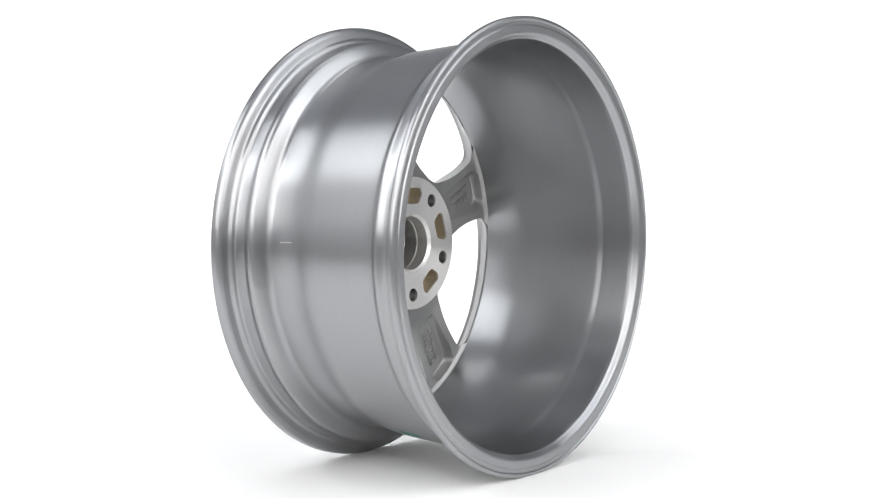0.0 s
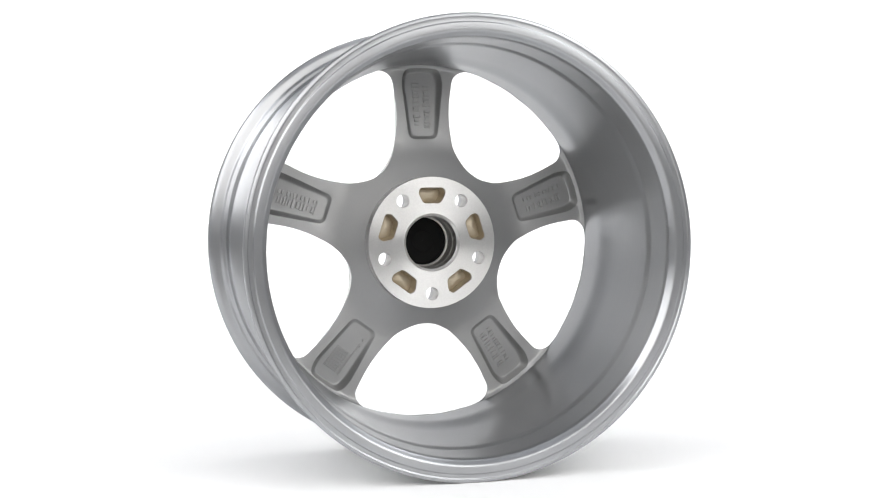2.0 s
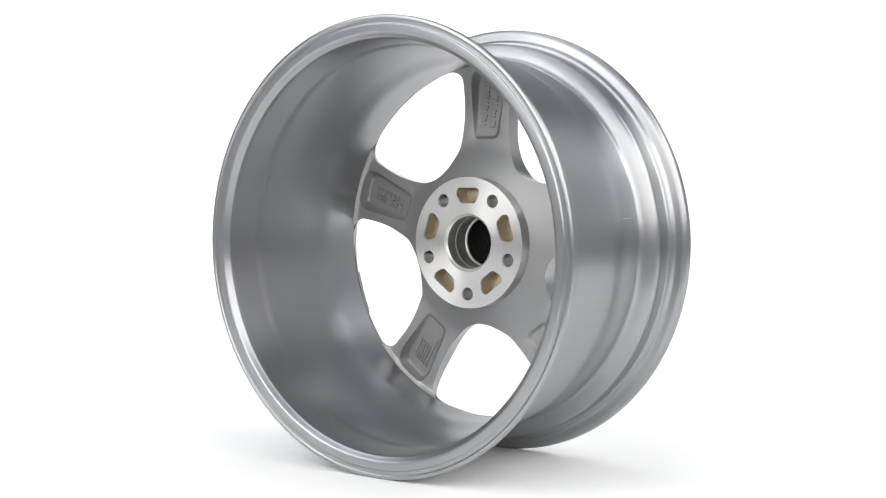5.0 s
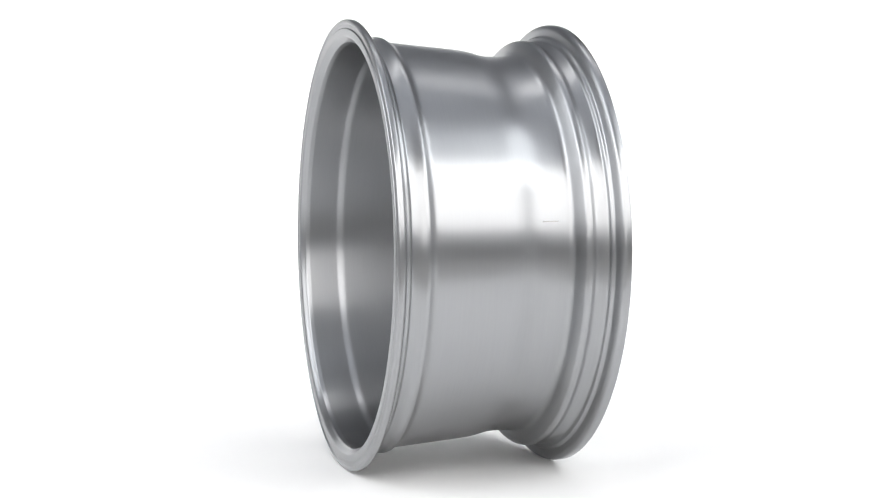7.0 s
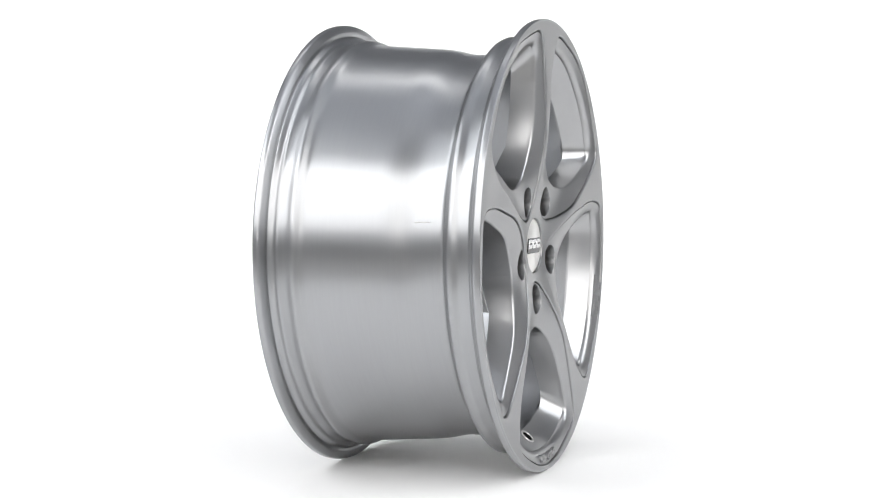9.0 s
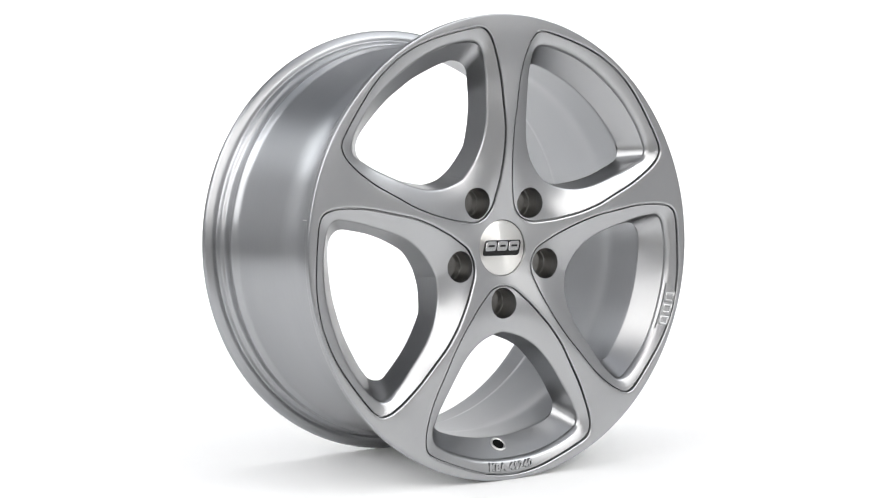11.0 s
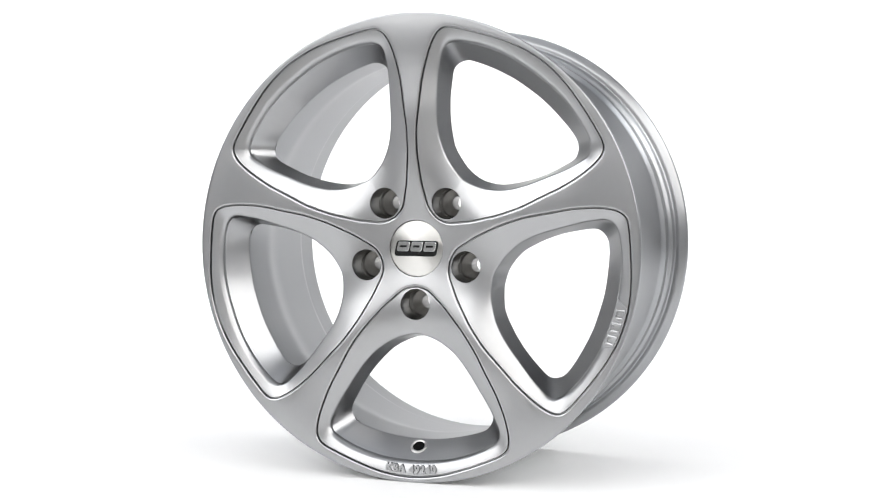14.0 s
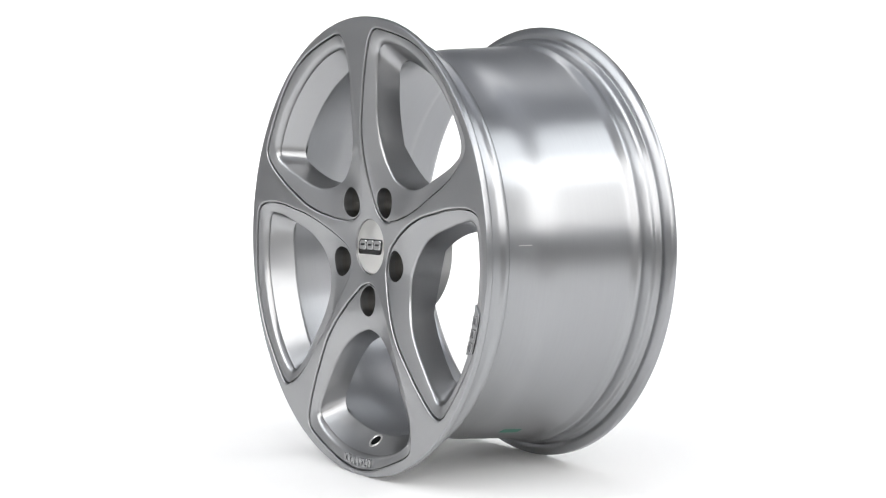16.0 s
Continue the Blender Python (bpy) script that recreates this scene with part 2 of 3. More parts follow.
def half_spoke():
    verts, faces = [], []

    def add(v, f, flip=False):
        start = len(verts)
        verts.extend([tuple(p) for p in v])
        faces.extend([tuple(start + i for i in (t[::-1] if flip else t)) for t in f])

    def lift(p, y):
        return np.stack([p[:, 0], y, p[:, 1]], 1)

    # front: the star's face and the hollow round the window are triangulated, their edges are strips
    EDGE, LIP = 0.0055, 0.0026
    G0, G1, F, BO = in_spoke(g0), in_spoke(g1), in_spoke(fr), in_spoke(bolt)
    B = in_spoke(re_)
    e_, h_ = shifted(fr, -EDGE), shifted(g0, -LIP)
    E, H = in_spoke(e_), in_spoke(h_)
    way = np.array([SIN, COS])
    ang = np.linspace(0, math.pi / 5, 60)
    R_IN, R_OUT = 0.0288, 0.2312
    ring_in = np.stack([R_IN * np.sin(ang), R_IN * np.cos(ang)], 1)
    ring_out = np.stack([R_OUT * np.sin(ang), R_OUT * np.cos(ang)], 1)
    ring_in[-1], ring_out[-1] = R_IN * way, R_OUT * way
    mid = np.stack([np.zeros(90), np.linspace(R_IN, R_OUT, 90)], 1)

    def ray(pairs):
        return [np.linspace(p, q, max(2, int(abs(q - p) / 0.0026)))[:, None] * way for p, q in pairs]

    step = 0.0024
    loose = np.array([((i + 0.5 * (j % 2) + 0.3) * step, j * step) for i in range(64) for j in range(8, 100)])
    rr, th = np.linalg.norm(loose, axis=1), np.arctan2(loose[:, 0], loose[:, 1])
    ok = (rr > R_IN + 0.001) & (rr < R_OUT - 0.0008) & (th > 0.005) & (th < math.pi / 5 - 0.005)
    loose = loose[ok]
    centre = PCD_R * way
    star = loose[(far_from(loose, H) > 0.0009) & ~inside(loose, H)]
    dish = loose[(far_from(loose, G1) > 0.0009) & (far_from(loose, E) > 0.0009) & (far_from(loose, BO) > 0.0009) & inside(loose, G1) & ~inside(loose, E)]

    def keep_star(c):
        t, r = np.arctan2(c[:, 0], c[:, 1]), np.linalg.norm(c, axis=1)
        return (t > 0) & (t < math.pi / 5) & (r > R_IN * 1.002) & (r < R_OUT) & ~inside(c, H)

    def keep_dish(c):
        return inside(c, G1) & ~inside(c, E) & (np.linalg.norm(c - centre, axis=1) > BOLT_R * 1.002)

    v, f = triangulate([ring_in, ring_out, mid, *ray([(R_IN, h_[0, 1]), (h_[-1, 1], R_OUT)]), H], star, keep_star)
    add(lift(v, face_y(np.linalg.norm(v, axis=1))), f)
    v, f = triangulate([*ray([(g1[0, 1], bolt[0, 1]), (bolt[-1, 1], e_[0, 1]), (e_[-1, 1], g1[-1, 1])]), G1, E, BO], dish, keep_dish)
    add(lift(v, pocket_y(v, G1, F)), f)

    # the star's rounded edge and the step down to the hollow
    y0, y1 = face_y(np.linalg.norm(G0, axis=1)), pocket_y(G1, G1, F)
    rows = []
    for u, drop in ((0, 0), (0.3, 0.00004), (0.55, 0.00014), (0.75, 0.00032), (0.9, 0.00058), (1, 0.0009)):
        p = H * (1 - u) + G0 * u
        rows.append(lift(p, face_y(np.linalg.norm(p, axis=1)) + drop))
    rows += [lift(G0 * 0.88 + G1 * 0.12, y1 + 0.0006), lift(G0 * 0.7 + G1 * 0.3, y1 + 0.0023), lift(G0 * 0.4 + G1 * 0.6, y1 + 0.0023), lift(G0 * 0.15 + G1 * 0.85, y1 + 0.0006), lift(G1, y1)]
    add(np.vstack(rows), strips(rows))

    # rounded edge of the window, and its wall from the front to the rear
    k = np.linspace(0, 1, len(F))
    round_ = 0.0020 + 0.0028 * np.clip((k - 0.52) / 0.12, 0, 1)
    flat = pocket_y(F, G1, F)
    rows = []
    for u in (0, 0.35):
        d = EDGE * (1 - u) + round_ * u
        p = F + (E - F) * (d / EDGE)[:, None]
        rows.append(lift(p, pocket_y(p, G1, F)))
    for b in np.linspace(0, math.pi / 2, 8):
        d = round_ * (1 - np.sin(b))
        p = F + (E - F) * (d / EDGE)[:, None]
        rows.append(lift(p, pocket_y(p, G1, F) + round_ * (1 - np.cos(b))))
    yf, yr = flat + round_, back_y(np.linalg.norm(B, axis=1))
    for u in (0.15, 0.35, 0.55, 0.75, 0.9, 0.97, 1):
        p = F * (1 - u) + B * u
        rows.append(lift(p, yf * (1 - u) + yr * u))
    add(np.vstack(rows), strips(rows))
    # bolt bore's mouth
    yb = pocket_y(BO, G1, F)
    inner = centre + (BO - centre) * 0.985
    rows = [lift(BO, yb), lift(centre + (BO - centre) * 0.995, yb + 0.0002), lift(inner, yb + 0.0007), lift(inner, yb * 0 - 0.088)]
    add(np.vstack(rows), strips(rows))
    # rim of the cap's seat
    one = np.ones(len(ring_in))
    rows = [lift(ring_in, one * face_y(R_IN)), lift(ring_in * 0.993, one * face_y(R_IN) + 0.0005), lift(ring_in * 0.992, one * -0.086)]
    add(np.vstack(rows), strips(rows))
    front = weld(verts, faces)

    # back, with a cast hollow along the spoke
    verts.clear(), faces.clear()
    R0, R1 = 0.0690, 0.1975
    creases = [np.stack([r * np.sin(ang), r * np.cos(ang)], 1) for r in (0.1088, 0.1920, 0.1935, 0.1950, 0.1962)]
    pk = rounded([(0.0, 0.1125), (0.0165, 0.1125), (0.0240, 0.1760), (0.0200, 0.1905), (0.0, 0.1915)], [0, 0.009, 0.016, 0.010, 0], 8)
    p0 = spread(np.array(pk), 60)
    p1 = np.array([0, 0.150]) + (p0 - np.array([0, 0.150])) * np.array([0.70, 0.88])
    ring_in = np.stack([R0 * np.sin(ang), R0 * np.cos(ang)], 1)
    ring_out = np.stack([R1 * np.sin(ang), R1 * np.cos(ang)], 1)
    stops = [R0, re_[0, 1], None, re_[-1, 1], R1]
    line = [np.linspace(p, q, max(2, int(abs(q - p) / 0.003)))[:, None] * way for p, q in zip(stops, stops[1:]) if p and q]
    mid = np.array([(0, z) for z in sorted([*np.linspace(R0, p0[0, 1], 16), *np.linspace(p0[-1, 1], R1, 5)[1:]])])
    mid_in, mid_out = mid[mid[:, 1] <= p0[0, 1] + 1e-9], mid[mid[:, 1] >= p0[-1, 1] - 1e-9]
    loose = np.array([((i + 0.5 * (j % 2) + 0.3) * 0.0025, j * 0.0025) for i in range(60) for j in range(24, 84)])
    rr, th = np.linalg.norm(loose, axis=1), np.arctan2(loose[:, 0], loose[:, 1])
    ok = (rr > R0 + 0.001) & (rr < R1 - 0.001) & (th > 0.006) & (th < math.pi / 5 - 0.004)
    ok &= (far_from(loose, B) > 0.001) & (far_from(loose, p0) > 0.001) & ~inside(loose, p0) & (np.abs(rr - 0.1088) > 0.001) & (rr < 0.1912)

    def keep_back(c):
        t, r = np.arctan2(c[:, 0], c[:, 1]), np.linalg.norm(c, axis=1)
        return (t > 0) & (t < math.pi / 5) & (r > R0 * 1.001) & (r < R1) & ~inside(c, B) & ~inside(c, p0)

    def rear_y(p):
        r = np.linalg.norm(p, axis=1)
        y = back_y(r) + 0.0075 * np.clip((r - 0.1885) / 0.009, 0, 1) ** 2
        return y

    v, f = triangulate([ring_in, ring_out, mid_in, mid_out, *line, B, p0, *creases], loose[ok], keep_back)
    add(lift(v, rear_y(v)), f, True)
    rows = []
    for u in np.linspace(0, 1, 13):
        p = p0 * (1 - u) + p1 * u
        drop = hollow(p[:, 1]) * u ** 1.4 * (2.4 - 1.4 * u)
        rows.append(lift(p, rear_y(p) - drop))
    for u in (0.25, 0.5, 0.75, 0.999):
        p = np.stack([p1[:, 0] * (1 - u), p1[:, 1]], 1)
        rows.append(lift(p, back_y(np.abs(p[:, 1])) - hollow(p[:, 1])))
    add(np.vstack(rows), strips(rows), True)
    return front, weld(verts, faces)


def mirrored(part_mesh):
    v, f = part_mesh
    n = len(v)
    return weld([*v, *[(-x, y, z) for x, y, z in v]], [*f, *[tuple(n + i for i in t[::-1]) for t in f]])


def spin(k):
    return Matrix.Rotation(2 * math.pi * k / 5, 4, "Y")


# ---- the studio ----
def build_studio():
    def box(name, lo, hi, mat):
        v = [(x, y, z) for x in (lo[0], hi[0]) for y in (lo[1], hi[1]) for z in (lo[2], hi[2])]
        f = [(0, 1, 3, 2), (4, 6, 7, 5), (0, 4, 5, 1), (2, 3, 7, 6), (0, 2, 6, 4), (1, 5, 7, 3)]
        return tagged(mesh_object(name, v, f, mat, smooth=False), kind="structure")

    tagged(box("floor", (-3.2, -4.2, -0.12), (3.2, 3.0, -0.006), GROUND), "grey vinyl studio floor under the white sweep", "floor")
    tagged(box("wall_north", (-3.3, 3.0, -0.12), (3.3, 3.1, 3.0), REAR_WALL), "grey painted studio wall", "wall")
    tagged(box("wall_south", (-3.3, -4.3, -0.12), (3.3, -4.2, 3.0), WALL), "white painted studio wall", "wall")
    tagged(box("wall_east", (3.2, -4.2, -0.12), (3.3, 3.0, 3.0), WALL), "white painted studio wall", "wall")
    tagged(box("wall_west", (-3.3, -4.2, -0.12), (-3.2, 3.0, 3.0), WALL), "white painted studio wall", "wall")
    tagged(box("ceiling", (-3.3, -4.3, 3.0), (3.3, 3.1, 3.1), CEILING), "pale matt studio ceiling", "ceiling")
    # seamless sweep: flat, then swept up
    path = [(-0.76, 0.0), (-0.5, 0.0), (0.0, 0.0), (0.6, 0.0), (1.1, 0.0)]
    path += [(1.1 + 0.8 * math.sin(b), 0.8 - 0.8 * math.cos(b)) for b in np.linspace(0.05, math.pi / 2, 24)]
    path += [(1.9, 0.95), (1.9, 1.08)]
    n, v, f = len(path), [], []
    for x in (-2.0, 2.0):
        v += [(x, y, z) for y, z in path] + [(x, y + (0.003 if z > 0.3 else 0), z - 0.003) for y, z in path]
    m = 2 * n
    for i in range(n - 1):
        f += [(i, m + i, m + i + 1, i + 1), (n + i, n + i + 1, m + n + i + 1, m + n + i), (i, i + 1, n + i + 1, n + i), (m + i, m + n + i, m + n + i + 1, m + i + 1)]
    f += [(0, n, m + n, m), (n - 1, m + n - 1, m + 2 * n - 1, 2 * n - 1)]
    tagged(mesh_object("backdrop", v, f, PAPER), "seamless white paper sweep under the wheel", "backdrop", kind="structure")


build_studio()


# ---- the wheel ----
def bar(cx, cz, w, h, y0, y1, slant=0.0):
    """A raised bar on the plane y = y0, its top at y1."""
    e = min(w, h) * 0.12
    v = []
    for y, g in ((y0, 0), (y0 * 0.3 + y1 * 0.7, 0), (y1, e)):
        for sx, sz in ((-1, -1), (1, -1), (1, 1), (-1, 1)):
            z = sz * (h / 2 - g)
            v.append((cx + sx * (w / 2 - g) + slant * z, y, cz + z))
    f = [(8, 9, 10, 11), (3, 2, 1, 0)] + [(k + i, k + (i + 1) % 4, k + 4 + (i + 1) % 4, k + 4 + i) for k in (0, 4) for i in range(4)]
    return v, f


def slab(cx, cz, w, h, radius, y0, y1, slant=0.2):
    """A flat leaning block with rounded corners and a bevelled front edge, from y0 forward to y1."""
    line = rounded([(-w / 2, -h / 2), (w / 2, -h / 2), (w / 2, h / 2), (-w / 2, h / 2)], radius, 4, closed=True)
    e, n = min(0.0005, abs(y1 - y0) * 0.8), len(line)
    rows = [[(cx + x * s + slant * z, y, cz + z * q) for x, z in line] for s, q, y in ((1, 1, y0), (1, 1, y1 + e), (1 - 2 * e / w, 1 - 2 * e / h, y1))]
    v = [p for row in rows for p in row]
    f = [(k * n + i, k * n + (i + 1) % n, (k + 1) * n + (i + 1) % n, (k + 1) * n + i) for k in (0, 1) for i in range(n)]
    return v, f + [tuple(range(2 * n, 3 * n))]


def face_out(data, way, angle):
    """Turns all faces of an open shell one way along y."""
    bm = bmesh.new()
    bm.from_mesh(data)
    bmesh.ops.recalc_face_normals(bm, faces=bm.faces)
    if sum(p.normal.y * p.calc_area() for p in bm.faces) * way < 0:
        bmesh.ops.reverse_faces(bm, faces=bm.faces)
    bm.to_mesh(data)
    bm.free()
    for e in data.edges:
        e.use_edge_sharp = False
    data.set_sharp_from_angle(angle=radians(angle))
    # even out the normals of the triangulated fields, so that they shine as one smooth surface
    corner = np.array([c.vector[:] for c in data.corner_normals])
    vert = np.array([l.vertex_index for l in data.loops])
    three = np.zeros(len(vert), bool)
    for p in data.polygons:
        three[list(p.loop_indices)] = len(p.vertices) == 3
    inner = np.ones(len(data.vertices), bool)
    inner[vert[~three]] = False
    uses = np.zeros(len(inner), int)
    np.add.at(uses, vert[three], 1)
    inner &= uses > 0
    normal = np.zeros((len(inner), 3))
    np.add.at(normal, vert[three], corner[three])
    normal /= np.maximum(np.linalg.norm(normal, axis=1), 1e-9)[:, None]
    pairs = np.array([e.vertices[:] for e in data.edges])
    pairs = pairs[(uses[pairs[:, 0]] > 0) & (uses[pairs[:, 1]] > 0) & (inner[pairs[:, 0]] | inner[pairs[:, 1]])]
    pairs = pairs[(normal[pairs[:, 0]] * normal[pairs[:, 1]]).sum(axis=1) > 0.97]
    for _ in range(14):
        total = normal.copy()
        np.add.at(total, pairs[:, 0], normal[pairs[:, 1]])
        np.add.at(total, pairs[:, 1], normal[pairs[:, 0]])
        total /= np.maximum(np.linalg.norm(total, axis=1), 1e-9)[:, None]
        normal[inner] = total[inner]
    rim_line = np.zeros(len(inner), bool)
    for e in data.edges:
        if e.use_edge_sharp:
            rim_line[list(e.vertices)] = True
    inner &= ~rim_line
    corner[inner[vert]] = normal[vert[inner[vert]]]
    data.normals_split_custom_set(corner.tolist())


def build_wheel():
    wheel = new("alloy_wheel")
    tagged(wheel, "silver five-spoke alloy car wheel without a tyre on a white sweep", "wheel")

    # rim: outer and inner side of the barrel, one closed profile
    prof = [(0.2312, -0.1134), (0.2335, -0.1134), (0.2335, -0.1062), (0.2292, -0.1034), (0.2215, -0.1018), (0.2200, -0.0985), (0.2158, -0.0972), (0.2148, -0.0850), (0.2166, -0.0800), (0.2160, -0.0752), (0.2085, -0.0708), (0.1995, -0.0670), (0.1990, -0.0335), (0.2048, -0.0120), (0.2110, 0.0640), (0.2120, 0.0730), (0.2164, 0.0790), (0.2166, 0.0820), (0.2150, 0.0880), (0.2153, 0.0968), (0.2192, 0.0985), (0.2202, 0.1020), (0.2215, 0.1042), (0.2258, 0.1036), (0.2302, 0.1056), (0.2337, 0.1076), (0.2337, 0.1134), (0.2300, 0.1144), (0.2290, 0.1131), (0.2250, 0.1131), (0.2240, 0.1143), (0.2160, 0.1143), (0.2125, 0.1100), (0.2108, 0.1085), (0.2098, 0.1040), (0.2074, 0.0720), (0.2052, 0.0655), (0.1990, -0.0120), (0.1945, -0.0360), (0.1946, -0.0790), (0.1954, -0.0818), (0.2060, -0.0845), (0.2170, -0.0990)]
    rad = [0.0002, 0.0016, 0.003, 0.003, 0.003, 0.002, 0.002, 0.002, 0.0015, 0.003, 0.004, 0.005, 0.014, 0.014, 0.004, 0.003, 0.002, 0.002, 0.003, 0.002, 0.002, 0.002, 0.003, 0.003, 0.004, 0.003, 0.002, 0.001, 0.0008, 0.0008, 0.001, 0.002, 0.002, 0.001, 0.001, 0.002, 0.003, 0.012, 0.008, 0.003, 0.001, 0.001, 0.001]
    v, f = lathe(rounded(prof, rad, 4, closed=True), 320, closed=True)
    mesh_object("rim", v, [t[::-1] for t in f], BARREL, wheel, "silver painted rim with drop centre and two flanges", 50)

    front, back = half_spoke()
    v, f = mirrored(front)
    data = mesh_object("spoke", v, f, SILVER, wheel, "bevelled silver spoke with a grooved outline", 28)
    v, f = mirrored(back)
    rear = mesh_object("spoke_back", v, f, CAST, data, "satin grey cast back of the spoke", 40)
    face_out(data.data, -1, 28), face_out(rear.data, 1, 30)
    for k in range(1, 5):
        s = new("spoke", data.data)
        s.parent, s.matrix_local = wheel, spin(k)
        b = new("spoke_back", rear.data)
        b.parent = s
        tagged(s, "bevelled silver spoke with a grooved outline"), tagged(b, "satin grey cast back of the spoke")

    # hub pad with holes and casting pockets
    R_PAD, Y_PAD = 0.0715, -0.0420
    loops = []
    for k in range(5):
        b = 2 * math.pi * k / 5 + math.pi / 5
        c = np.array([PCD_R * math.sin(b), PCD_R * math.cos(b)])
        w = np.linspace(0, 2 * math.pi, 25)
        loops.append(np.stack([c[0] + 0.0072 * np.sin(w), c[1] + 0.0072 * np.cos(w)], 1))
    pocket = np.array(rounded([(-0.0098, 0.0425), (0.0098, 0.0425), (0.0158, 0.0535), (0.0135, 0.0598), (-0.0135, 0.0598), (-0.0158, 0.0535)], 0.0035, 4, closed=True))
    pocket = np.vstack([pocket, pocket[:1]])
    for k in range(5):
        b = 2 * math.pi * k / 5
        loops.append(pocket @ np.array([[math.cos(b), -math.sin(b)], [math.sin(b), math.cos(b)]]))
    w = np.linspace(0, 2 * math.pi, 97)
    ring = lambda r: np.stack([r * np.sin(w), r * np.cos(w)], 1)

    def keep_pad(c):
        r = np.linalg.norm(c, axis=1)
        k = (r > 0.0318) & (r < R_PAD)
        for l in loops:
            k &= ~inside(c, l[:-1])
        return k

    v2, f2 = triangulate([ring(0.0318), ring(R_PAD), *loops], ring(0.039), keep_pad)
    verts = [(p[0], Y_PAD, p[1]) for p in v2]
    faces = [tuple(t[::-1]) for t in f2]

    def skirt(loop, y0, y1, scale=1.0):
        s, n = len(verts), len(loop)
        c = loop[:-1].mean(axis=0)
        verts.extend([(p[0], y0, p[1]) for p in loop] + [(*(c + (p - c) * scale),) for p in loop])
        for i in range(n):
            x, z = verts[s + n + i]
            verts[s + n + i] = (x, y1, z)
        faces.extend([(s + i, s + i + 1, s + n + i + 1, s + n + i) for i in range(n - 1)])

    skirt(ring(R_PAD), Y_PAD, -0.058)
    for l in loops[:5]:
        skirt(l, Y_PAD, -0.0445, 0.97)
    for l in loops[5:]:
        skirt(l, Y_PAD, -0.0440, 0.97)
    mesh_object("hub_pad", *weld(verts, faces), MACHINED, wheel, "machined bare aluminium mounting pad", 30)
    for k in range(5):
        c = pocket[:-1].mean(axis=0)
        rows = [[(*(c + (p - c) * s), y) for p in pocket[:-1]] for s, y in ((0.985, -0.0435), (0.95, -0.0520), (0.84, -0.0570), (0.55, -0.0552), (0.01, -0.0545))]
        n = len(rows[0])
        v = [(x, y, z) for row in rows for x, z, y in row]
        f = [(q * n + i, q * n + (i + 1) % n, (q + 1) * n + (i + 1) % n, (q + 1) * n + i) for q in range(4) for i in range(n)]
        ob = mesh_object("casting_pocket", v, f, RAW, wheel, "beige rough cast hollow in the pad", 60)
        ob.matrix_local = spin(k)
    # centre bore
    bore = rounded([(0.0318, -0.0420), (0.0300, -0.0440), (0.0288, -0.0450), (0.0287, -0.0580), (0.0281, -0.0590), (0.0280, -0.0752), (0.0262, -0.0770), (0.0262, -0.0820)], 0.0005, 3)
    mesh_object("centre_bore", *lathe(bore, 128), TURNED, wheel, "turned bright centre bore", 30)
    plug = rounded([(0.0262, -0.0787), (0.0250, -0.0787), (0.0245, -0.0802), (0.0120, -0.0805), (0.0110, -0.0795), (0.0002, -0.0795)], 0.0005, 2)
    mesh_object("cap_back", *lathe(plug, 96), PLUG_AND_SHADE, wheel, "black plastic back of the centre cap", 30)
    # bolt holes
    seat = rounded([(0.01535, -0.0895), (0.01535, -0.0770), (0.0146, -0.0762), (0.0144, -0.0695), (0.0136, -0.0680), (0.0080, -0.0615), (0.0070, -0.0600), (0.0070, -0.0440)], 0.0006, 3)
    v, f = lathe(seat, 64)
    for k in range(5):
        ob = mesh_object("bolt_hole", v, f, BORE, wheel, "bare grey bolt hole with a conical seat", 30)
        b = 2 * math.pi * k / 5 + math.pi / 5
        ob.location = (PCD_R * math.sin(b), 0, PCD_R * math.cos(b))

    # centre cap with its emblem
    cap_prof = rounded([(0.0002, -0.0959), (0.0130, -0.0957), (0.0276, -0.0948), (0.0284, -0.0940), (0.0284, -0.0870)], 0.0006, 3)
    cap = mesh_object("centre_cap", *lathe(cap_prof, 128), CAPMETAL, wheel, "round spun metal centre cap", 30)
    v, f = slab(0.0, 0.0000, 0.0452, 0.0158, 0.0040, -0.0945, -0.0962)
    plate = mesh_object("emblem", v, f, BLACK, cap, "black slanted emblem plate", 30)
    for x, wd, slots in ((-0.0142, 0.0132, ((0, 0.0002, 0.0078, 0.0022),)), (0.0, 0.0126, ((0, 0.0002, 0.0070, 0.0022),)), (0.0141, 0.0128, ((0, 0.0002, 0.0076, 0.0022),))):
        v, f = slab(x + 0.0004, 0.0019, wd, 0.0100, 0.0028, -0.0961, -0.0967)
        mesh_object("emblem_block", v, f, CHROME, plate, "bright chrome emblem block", 30)
        for dx, dz, w, h in slots:
            v, f = slab(x + 0.0004 + dx + 0.2 * dz, 0.0019 + dz, w, h, 0.0006, -0.0966, -0.0969)
            mesh_object("emblem_slot", v, f, BLACK, plate, "black inlay of the emblem", 30)

    # valve hole in the rim's wall, below the lowest window
    ring = rounded([(0.0090, -0.0020), (0.0086, 0.0007), (0.0074, 0.0009), (0.0060, 0.0002), (0.0059, -0.0030)], 0.0004, 3)
    v, f = lathe([(r, -y) for r, y in ring], 48)
    valve = mesh_object("valve_hole", v, f, MACHINED, wheel, "bright countersunk valve hole", 30)
    # a flat black disc stands in for the darkness inside the hole
    v, f = lathe([(0.0062, -0.0002), (0.0030, -0.0002), (0.0001, -0.0002)], 32)
    mesh_object("valve_bore", v, f, PLUG_AND_SHADE, valve, "black disc painted as the shade in the open bore", 30)
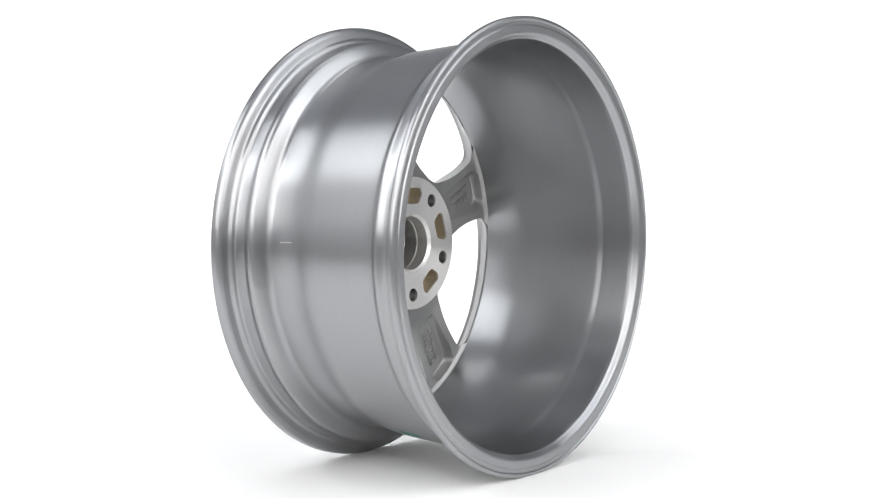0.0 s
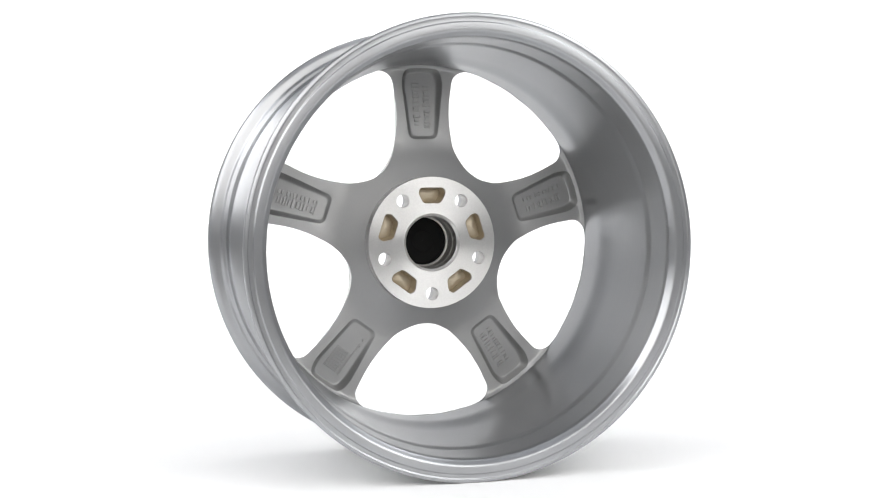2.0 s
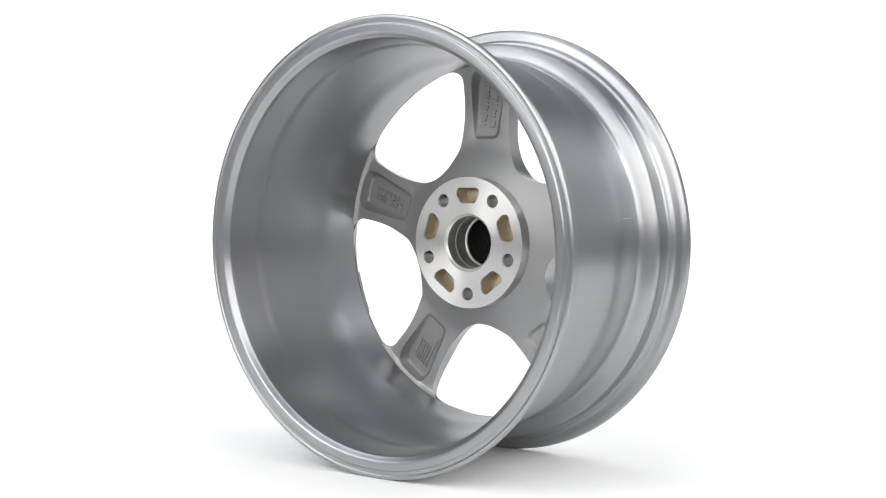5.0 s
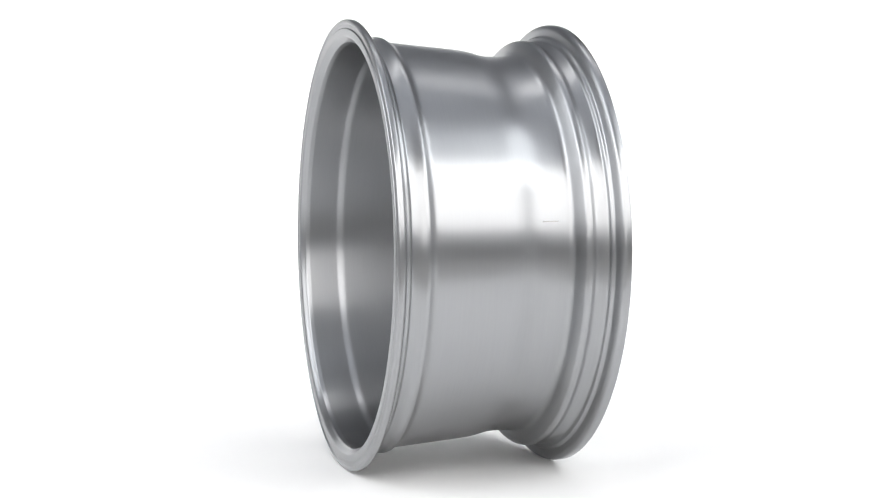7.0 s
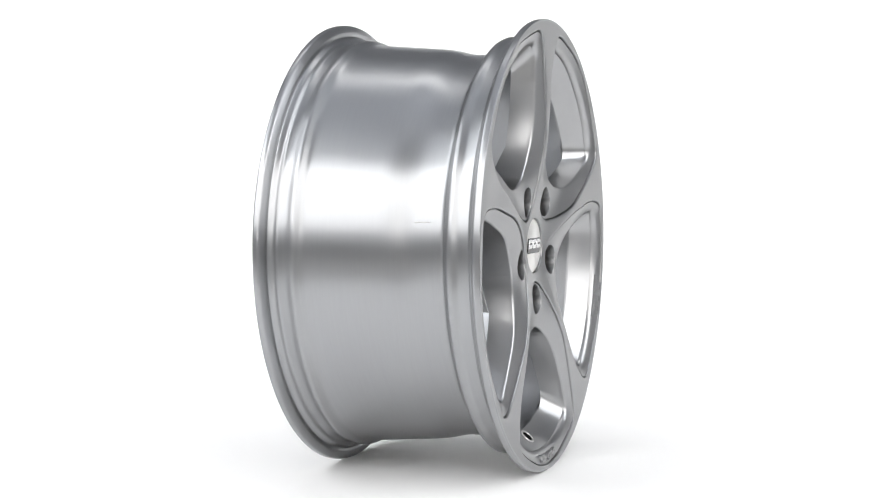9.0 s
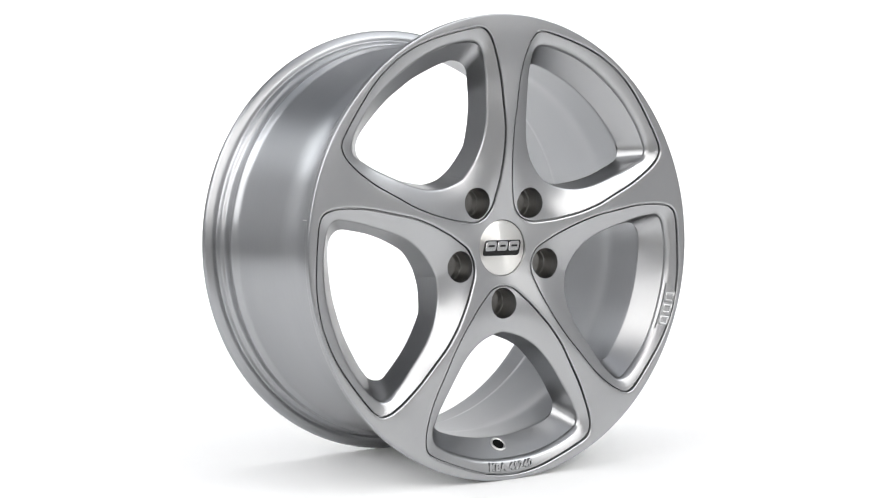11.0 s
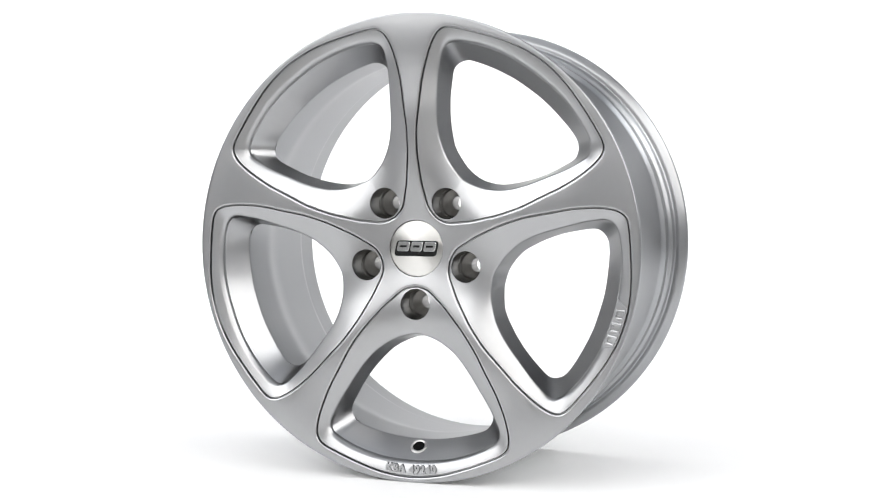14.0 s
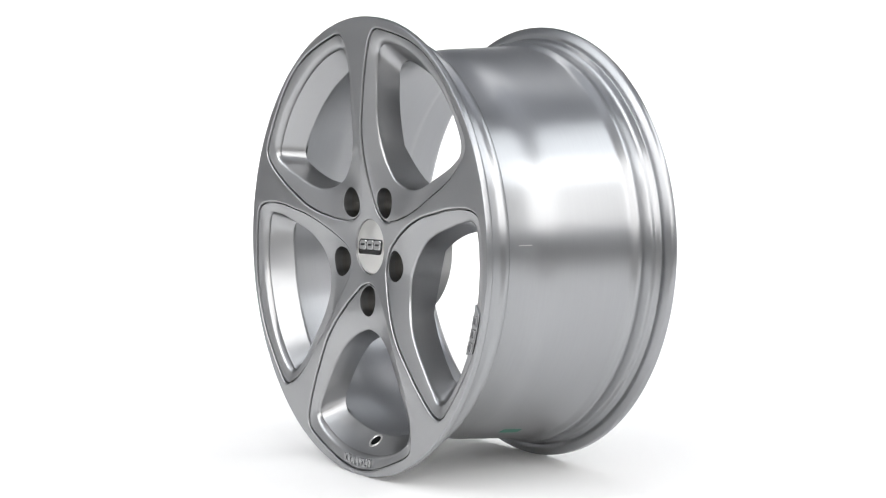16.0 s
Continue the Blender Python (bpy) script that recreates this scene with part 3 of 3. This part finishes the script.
    valve.matrix_local = Matrix.Translation((0, -0.0893, -0.2010)) @ Matrix.Rotation(-0.876, 4, "X")

    # approval number, raised along the lowest shelf
    font = bpy.data.curves.new("approval_number", "FONT")
    font.body, font.size, font.extrude, font.align_x, font.space_character = "KBA 49240", 0.0106, 0.0016, "CENTER", 1.12
    font.offset, font.bevel_depth = 0.00022, 0.00025
    temp = bpy.data.objects.new("approval_number", font)
    scene.collection.objects.link(temp)
    data = bpy.data.meshes.new_from_object(temp.evaluated_get(bpy.context.evaluated_depsgraph_get()))
    bpy.data.objects.remove(temp)
    r0 = 0.2240
    for p in data.vertices:
        x, up, out = p.co
        b, r = x / r0, r0 - up
        p.co = (r * math.sin(b), -0.1106 - out, -r * math.cos(b))
    data.materials.append(SILVER)
    ob = new("approval_number", data)
    ob.parent = wheel
    tagged(ob, "raised silver cast lettering")

    # maker's raised panel on the shelf of one window
    def arc(in0, in1, out0, out1, r_in, r_out, y0, y1, n=10):
        rows = []
        for part_, e in (0, 0), (1, 0), (2, 0.0004):
            for r, p, q, top in ((r_in + e, in0, in1, y1[0]), (r_out - e, out0, out1, y1[1])):
                y = (y0, top + 0.0002, top)[part_]
                k = math.degrees(e / r)
                rows.append([(r * math.sin(b), y, -r * math.cos(b)) for b in np.radians(np.linspace(p + k, q - k, n))])
        v = [p for row in rows for p in row]
        f = []
        for i in range(n - 1):
            f.append((4 * n + i, 5 * n + i, 5 * n + i + 1, 4 * n + i + 1))
            for k in (0, 2):
                f.append((k * n + i, (k + 2) * n + i, (k + 2) * n + i + 1, k * n + i + 1))
                f.append(((k + 1) * n + i, (k + 1) * n + i + 1, (k + 3) * n + i + 1, (k + 3) * n + i))
        for k in (0, 2):
            f.append((k * n, (k + 1) * n, (k + 3) * n, (k + 2) * n))
            f.append((k * n + n - 1, (k + 2) * n + n - 1, (k + 3) * n + n - 1, (k + 1) * n + n - 1))
        return v, f

    panel = mesh_object("maker_panel", *arc(64.9, 78.3, 67.0, 76.4, 0.2150, 0.2270, -0.1075, (-0.1101, -0.1130)), SILVER, wheel, "raised slanted silver panel", 30)

    def top_y(r, lift_):
        return -0.1101 - (r - 0.2150) / 0.0120 * 0.0029 - lift_

    for p in (67.7, 71.1, 74.5):
        v, f = [], []
        for q0, q1, ra, rb in ((-1.25, -0.65, 0.2168, 0.2242), (0.75, 1.35, 0.2168, 0.2242), (-1.25, 1.35, 0.2156, 0.2174), (-1.25, 1.35, 0.2236, 0.2256)):
            lean = lambda r: p + (r - 0.2136) / 0.0134 * 0.7 - 0.35
            bv, bf = arc(lean(ra) + q0, lean(ra) + q1, lean(rb) + q0, lean(rb) + q1, ra, rb, -0.1090, (top_y(ra, 0.0011), top_y(rb, 0.0011)), 4)
            f += [tuple(len(v) + t for t in face) for face in bf]
            v += bv
        mesh_object("panel_bar", v, f, SILVER, panel, "raised open bar on the panel", 30)

    # cast marks in the hollows behind the spokes: unreadable, so plain bars
    marks = [[(-0.006, 0.0085), (0.006, 0.0085)], [(-0.004, 0.006), (0.005, 0.010)], [(-0.005, 0.010), (0.004, 0.007)], [(-0.006, 0.009), (0.0035, 0.006)], [(-0.005, 0.008), (0.006, 0.006)]]
    spokes = [o for o in wheel.children if o.name.startswith("spoke")]
    dice = random.Random(7)
    for k, s_ in enumerate(sorted(spokes, key=lambda o: o.name)):
        if k == 2:
            marks[k] = [(0.0095, 0.0030)]
            for i in range(40):
                x, z = -0.0096 + 0.0036 * (i % 5), 0.1490 + 0.0034 * (i // 5)
                y = float(back_y(z) - hollow(z)) - 0.0002
                v, f = bar(x, z, 0.0025, 0.0022, y, y + 0.0018)
                mesh_object("cast_mark", v, [t[::-1] for t in f], CAST, s_, smooth=False)
        for x, w in marks[k]:
            z = 0.124 + dice.uniform(0, 0.006)
            while z < 0.176:
                h = dice.choice((0.0012, 0.0018, 0.0028))
                wd = w * dice.uniform(0.55, 1.0)
                y = float(back_y(z) - hollow(z)) - 0.0002
                v, f = bar(x, z, wd, h, y, y + 0.0019)
                mesh_object("cast_mark", v, [t[::-1] for t in f], CAST, s_, smooth=False)
                z += h + dice.choice((0.0016, 0.0022, 0.0035))
    # scribed marks and a small sticker on the barrel
    for side, z in ((-1, 0.0300), (1, 0.0080)):
        v, f = bar(0, 0, 0.0009, 0.0150, 0, -0.0004)
        ob = mesh_object("seam_mark", v, f, MACHINED, wheel, "short bright scribed line", smooth=False)
        x = side * math.sqrt(0.1992 ** 2 - z * z)
        ob.matrix_local = Matrix.Translation((x, -0.0450, z)) @ Matrix.Rotation(side * math.pi / 2, 4, "Z") @ Matrix.Rotation(math.pi / 2, 4, "Y")
    v, f = [], []
    for i, b in enumerate(np.radians(np.linspace(-1.6, 1.6, 8))):
        for lift_ in (0.0003, 0.0001):
            for y in (0.009, 0.031):
                r = 0.2048 + 0.0816 * (y + 0.012) + lift_
                v.append((r * math.sin(b), y, -r * math.cos(b)))
        if i:
            o = 4 * (i - 1)
            f += [(o, o + 4, o + 5, o + 1), (o + 2, o + 3, o + 7, o + 6), (o, o + 2, o + 6, o + 4), (o + 1, o + 5, o + 7, o + 3)]
    ob = mesh_object("sticker", v, f, GREEN, wheel, "small green inspection sticker", smooth=False)
    ob.matrix_local = Matrix.Rotation(radians(-24.4), 4, "Y")
    return wheel


wheel = build_wheel()


# ---- what moves ----
def motions():
    rows = []
    for i in range(65):
        t = i * 0.25
        th = math.degrees(1.54621) - 18.126 * (t - 8.0)
        rows.append((t, pose(0, 0, WHEEL_R, 0, 0, th) @ Matrix.Translation((0.00304, -0.00014, 0))))
    walk(wheel, rows)


motions()
